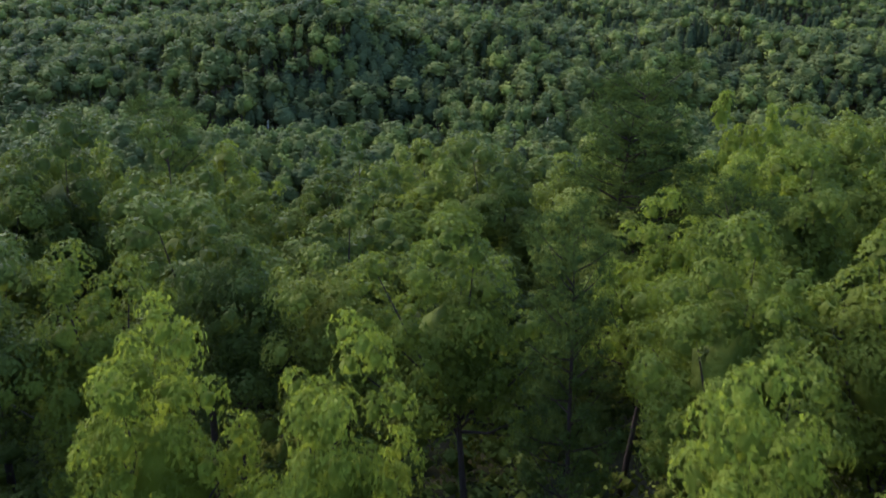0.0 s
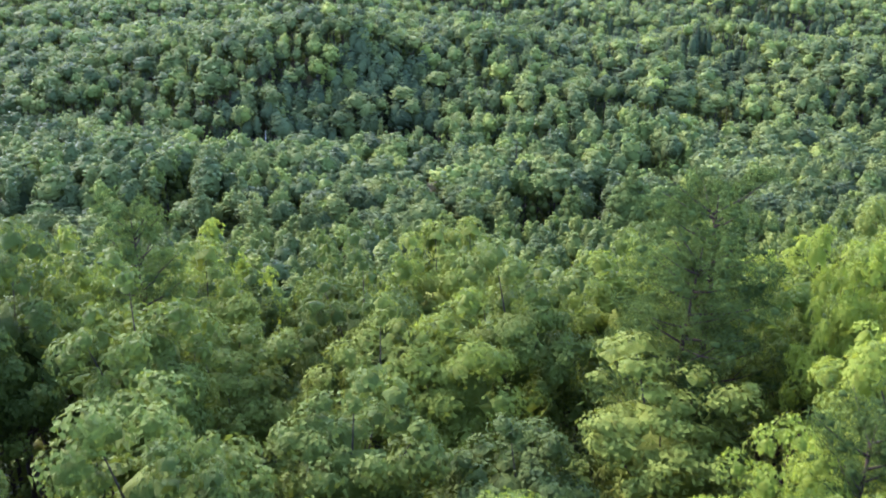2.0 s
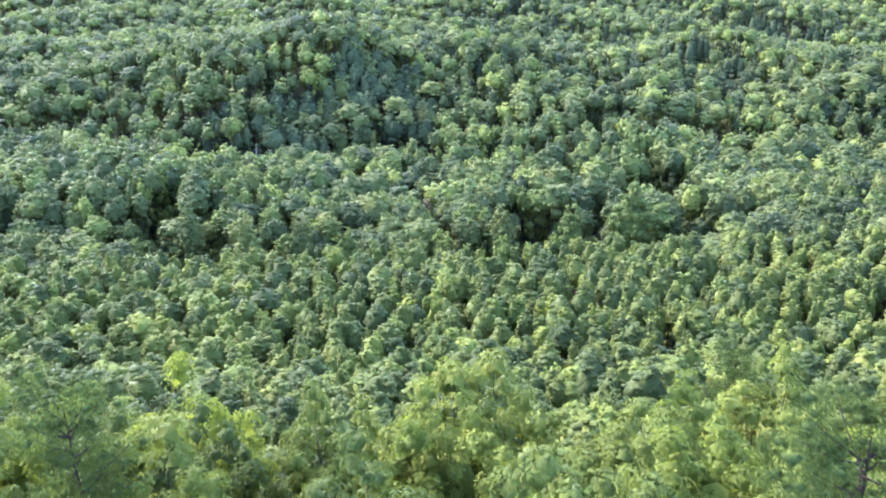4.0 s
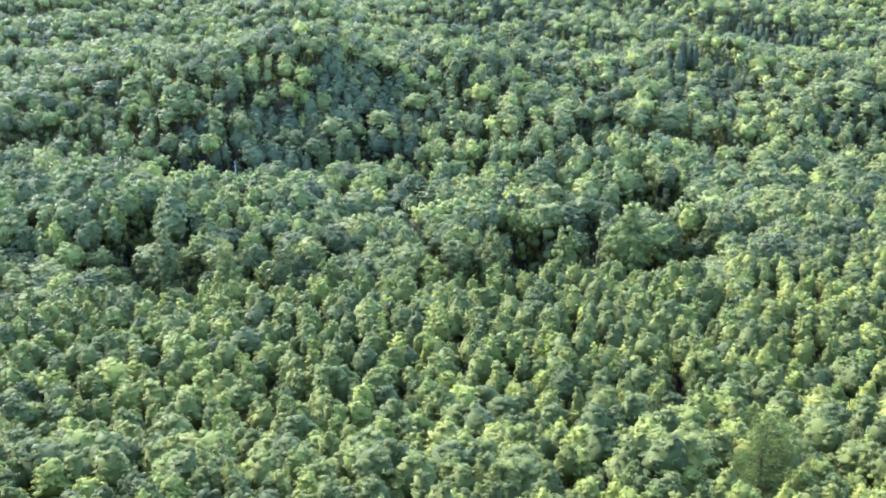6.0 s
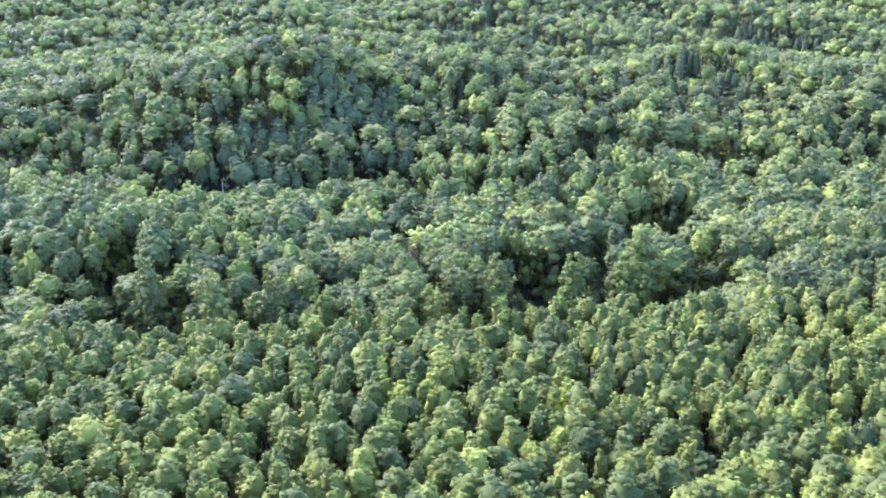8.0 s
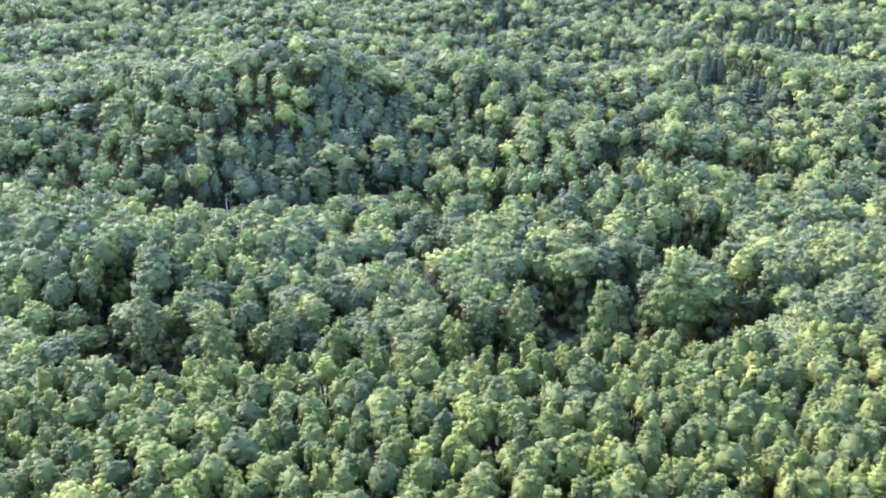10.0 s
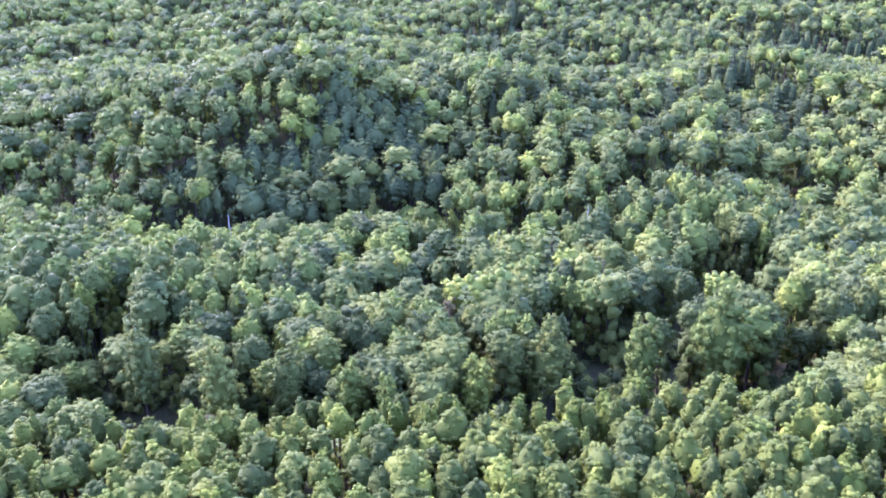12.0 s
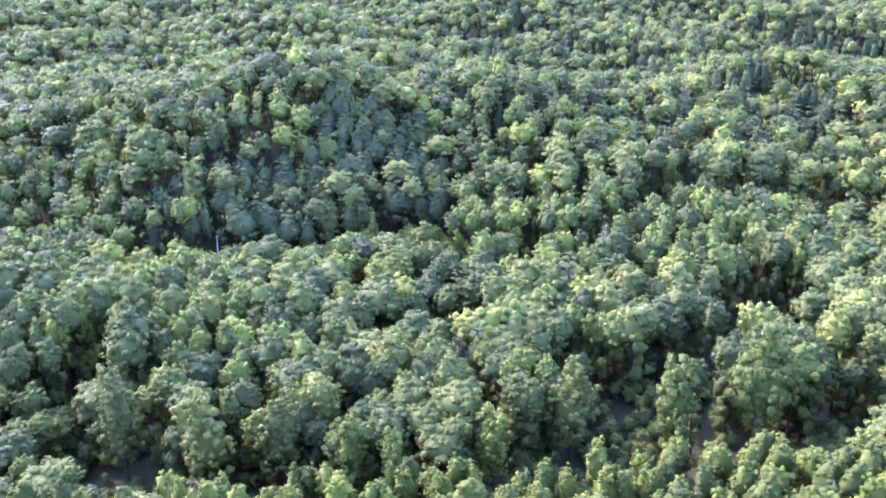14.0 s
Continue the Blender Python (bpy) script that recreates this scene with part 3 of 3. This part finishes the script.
for x, y in np.concatenate([stand(38, 96, 3.3), stand(96, 192, 3.5), stand(196, 232, 5.2)]):
    k = kind_at(x, y)
    turn = rng.uniform(0, 6.28)
    if y < 96:
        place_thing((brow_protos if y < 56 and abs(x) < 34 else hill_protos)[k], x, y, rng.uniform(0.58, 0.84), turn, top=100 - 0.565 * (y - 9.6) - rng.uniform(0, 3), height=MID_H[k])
    elif y < 190:
        size = (0.74 + 0.6 * rng.random() ** 1.8) * (1 + 0.12 * patch(y, x))
        if y > 180:
            size = min(size, 0.9)
        top = float(np.interp(y, (97, 120, 137, 160, 190), (51.5, 39.8, 35.2, 32.4, 28.0))) + 0.045 * x * min(1, (y - 97) / 50) + 2.2 * (size - 1) + rng.uniform(-1.4, 0.9)
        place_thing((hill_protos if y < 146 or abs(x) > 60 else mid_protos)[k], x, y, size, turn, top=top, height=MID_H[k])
    else:
        size = 0.8 + 0.6 * rng.random() ** 1.8
        place_thing(edge_protos[k], x, y, size, turn, top=23.0 + 0.07 * x + 1.8 * patch(x, y) + 2.5 * (size - 1) - 7.5 * math.exp(-from_bank(x, y) / 4) * rng.uniform(0.4, 1.2) + rng.uniform(-0.7, 0.7), height=MID_H[k])
for proto in protos:
    for o in (*proto.children_recursive, proto):
        bpy.data.objects.remove(o)

# ---- scrub along the stream and in the glades ----
scrub_v, scrub_f, scrub_t, scrub_m, at = [], [], [], [], 0
young = [crown_of(120 + k, 6.0 + k, 5.2, 6.4 + k, 0.3, 70, clumps=14, clump=(0.12, 0.2), low=-0.2, ball=(OCTA_V, OCTA_F))[0] for k in range(3)]
for a, b, w in OPEN:
    a, b = np.array(a, float), np.array(b, float)
    for _ in range(int((np.linalg.norm(b - a) + w) * w * (0.45 if 270 < a[1] < 325 else 0.36 if a[1] < 270 else 0.1))):
        q = a + (b - a) * rng.uniform(-0.15, 1.15) + rng.uniform(-w, w, 2)
        if any(math.hypot(q[0] - x, q[1] - y) < r - 1.5 for x, y, r in ALONE):
            continue
        v, f = young[rng.integers(3)]
        c = rng.uniform(0, 6.28)
        v = v @ np.array(((math.cos(c), math.sin(c), 0), (-math.sin(c), math.cos(c), 0), (0, 0, 1))) * rng.uniform(0.5, 1.0) * (1.6 if q[1] > 278 else 0.75) + (q[0], q[1], float(land(*q)))
        scrub_v.append(v)
        scrub_f.append(f + at)
        scrub_t.append(np.full(len(v), rng.random() * 0.6))
        scrub_m.append(np.full(len(f), int(q[1] > 278)))
        at += len(v)
for x, y in stand(196, 236, 5.5):
    v, f = young[rng.integers(3)]
    v = v * (rng.uniform(0.5, 0.9) * np.array((1, 1, rng.uniform(0.4, 0.8)))) + (x, y, float(land(x, y)))
    scrub_v.append(v)
    scrub_f.append(f + at)
    scrub_t.append(np.full(len(v), rng.random() * 0.6))
    scrub_m.append(np.full(len(f), 0))
    at += len(v)
bushes = np.stack([g.ravel() for g in np.meshgrid(np.arange(-24, 27, 1.7), np.arange(4, 42, 1.7))], 1)
for x, y in bushes + rng.normal(0, 0.5, bushes.shape):
    if x * x + y * y < 25 or abs(x) > 0.5 * y + 8:
        continue
    lumps = rng.integers(4, 8)
    tall = rng.uniform(1.0, 2.6)
    c = rng.normal(0, 0.5, (lumps, 3)) * (1, 1, 0) + np.stack([np.full(lumps, x), np.full(lumps, y), float(land(x, y)) + np.linspace(0.2, tall, lumps)], 1)
    r = rng.uniform(0.35, 0.7, (lumps, 1)) * np.array((1, 1, 0.9))
    v, f = joined([cores(rng, c, r, 0.7, (OCTA_V, OCTA_F)), sprays(rng, c, r, np.full(lumps, 60), 0.085, whole=False)])
    scrub_v.append(v)
    scrub_f.append(f + at)
    scrub_t.append(np.full(len(v), rng.random()))
    scrub_m.append(np.full(len(f), 2))
    at += len(v)
tagged(new("scrub", mesh_of("scrub", np.concatenate(scrub_v), np.concatenate(scrub_f), [OAK, MAPLE, SCRUB_OAK], np.concatenate(scrub_m), tone=np.concatenate(scrub_t), smooth=True)), "dark green scrub and young trees along the stream", "shrubs", kind="stuff")

# ---- dead trees ----
def dead_tree(x, y, top, spread, boughs, seed, label):
    """A bare, pale tree: a tapered trunk and broken boughs."""
    r = np.random.default_rng(seed)
    z = float(land(x, y))
    h = top - z
    root = tagged(new("dead_tree"), label, "dead tree", "dead trees")
    root.location = (x, y, z)
    v, f = limb([(0, 0, -0.6), (0.1, 0, h * 0.5), (-0.1, 0.1, h * 0.8), (0, 0.1, h)], [0.3, 0.24, 0.15, 0.05], 7)
    trunk = new("trunk", mesh_of("dead_trunk", v, f, [PALE_BARK], smooth=True))
    trunk.parent = root
    for _ in range(boughs):
        s = r.uniform(0.45, 0.95)
        a = r.uniform(0, 6.28)
        reach = spread * (1.2 - s) * r.uniform(0.6, 1.2)
        begin = np.array((0, 0.05, h * s))
        end = begin + (math.cos(a) * reach, math.sin(a) * reach, reach * r.uniform(0.4, 1.1))
        v, f = limb([begin, (begin + end) / 2 + (0, 0, -0.1 * reach), end], [0.09, 0.06, 0.02], 5)
        bough = new("bough", mesh_of("dead_bough", v, f, [PALE_BARK], smooth=True))
        bough.parent = root
    ALONE.append((x, y, 3.0))


dead_tree(-57, 288, 16.5, 1.5, 3, 1, "thin grey dead trunk among young trees")
dead_tree(32.5, 279, 20.5, 3.2, 14, 2, "grey bare dead tree among the green crowns")

# ---- the far woods, past counting ----
last_kinds, far_kinds, middle_kinds = [], [], []
# trees whose dark colour puts shade on the hill's near face
hill_shade_trees = [(*crown_of(140 + k, 18, 7.0 + 0.5 * k, 13, 0.36, 150, clumps=34, clump=(0.08, 0.14), lobes=9, low=-0.8, point=0.22, ball=(OCTA_V, OCTA_F), heart=(ICO_V, ICO_F), sides=3), slot) for k, slot in enumerate((3, 3, 3, 0))]
for k, (h, w, slot) in enumerate([(20, 9.6, 0), (20, 8.4, 0), (20, 7.4, 1), (20, 9.0, 1), (20, 7.2, 2), (20, 8.6, 2), (20, 6.2, 2), (20, 6.4, 3)]):
    if slot == 3:
        for kinds, tiers, boughs in ((last_kinds, 7, 5), (far_kinds, 8, 6), (middle_kinds, 11, 7)):
            kinds.append((*far_pine(80 + k, h, w, tiers, boughs), slot))
        continue
    point = 0.34 if k in (4, 6) else 0.15
    last_kinds.append((*crown_of(80 + k, h, w, 8, 0.48, 44, skirt=4, clumps=12, clump=(0.11, 0.19), low=0.0, point=point, ball=(OCTA_V, OCTA_F), heart=(ICO_V, ICO_F), sides=3), slot))
    far_kinds.append((*crown_of(80 + k, h, w, 9, 0.36, 120, skirt=8, clumps=26, clump=(0.085, 0.15), low=-0.4, point=point, ball=(OCTA_V, OCTA_F), heart=(ICO_V, ICO_F), sides=3), slot))
    middle_kinds.append((*crown_of(90 + k, h, w * 0.98, 10, 0.29, 400, skirt=12, clumps=48, clump=(0.07, 0.13), lobes=9, low=-0.7, point=point, sides=3), slot))
verts, faces, slots, tones, at = [], [], [], [], 0
around = np.stack([g.ravel() for g in np.meshgrid(np.arange(-150, 151, 7.5), np.arange(-60, 232, 7.0))], 1)
around = around + rng.normal(0, 1.6, around.shape)
around = around[(np.abs(around[:, 0] - 0.03 * around[:, 1] + 3) > np.where(around[:, 1] < 37, 0.5, 0.47) * np.maximum(around[:, 1], 0) + np.where(around[:, 1] < 37, 8.5, 20.5)) | (around[:, 1] < -9)]
around = around[~open_ground(around)]


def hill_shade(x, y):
    """Where dark crowns imitate shade on the hill: its steep face and its foot."""
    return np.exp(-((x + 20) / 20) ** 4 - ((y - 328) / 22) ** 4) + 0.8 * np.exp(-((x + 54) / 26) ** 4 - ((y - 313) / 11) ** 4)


far_places = np.concatenate([stand(300, 450, 5.2), stand(450, 680, 6.0)])
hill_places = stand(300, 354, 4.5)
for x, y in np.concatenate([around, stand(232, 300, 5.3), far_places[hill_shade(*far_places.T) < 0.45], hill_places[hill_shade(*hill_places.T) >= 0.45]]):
    shade = float(hill_shade(x, y))
    ridge = math.exp(-(((x - 165) / 45) ** 2) - ((y - 490) / 20) ** 2)
    fore = smooth_step(y, 250, 285) * math.exp(-(((x + 48) / 42) ** 4)) * (y < 302)
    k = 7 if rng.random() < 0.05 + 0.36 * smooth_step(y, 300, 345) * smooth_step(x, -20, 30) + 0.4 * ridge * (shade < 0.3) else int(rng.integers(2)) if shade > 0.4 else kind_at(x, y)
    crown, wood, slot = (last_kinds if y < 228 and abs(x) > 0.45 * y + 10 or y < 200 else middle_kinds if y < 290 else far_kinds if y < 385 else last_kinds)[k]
    # the hill's shade, put in as dark trees
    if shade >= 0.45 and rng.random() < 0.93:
        crown, wood, slot = hill_shade_trees[int(rng.integers(4))]
    s, a, tone = (0.74 + 0.62 * rng.random() ** 1.8) * (1 + 0.1 * patch(y, x)), rng.uniform(0, 6.28), rng.random()
    tall = (0.84 + 0.2 * s + 0.14 * patch(x, y) + rng.uniform(-0.06, 0.05) * (1 - 0.8 * min(shade, 1)) - 0.25 * fore) / s
    if fore > 0.5 and rng.random() < 0.6:
        slot = 1
    turn = np.array(((math.cos(a), -math.sin(a), 0), (math.sin(a), math.cos(a), 0), (0, 0, tall))) * s
    if y < 37:
        turn[2, 2] *= 0.5
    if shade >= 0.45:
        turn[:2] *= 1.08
    foot = np.array((x, y, float(land(x, y))))
    for (v, f), m in ((crown, slot), (wood, 4)):
        verts.append(v @ turn.T + foot)
        faces.append(f + at)
        slots.append(np.full(len(f), m))
        tones.append(np.full(len(v), tone))
        at += len(v)
woods = new("far_woods", mesh_of("far_woods", np.concatenate(verts), np.concatenate(faces), [OAK, MAPLE, POPLAR, PINE_AND_SHADE, BARK], np.concatenate(slots), np.concatenate(tones), smooth=True))
tagged(woods, "mixed green deciduous woods with pines across the valley", "woods", kind="stuff")
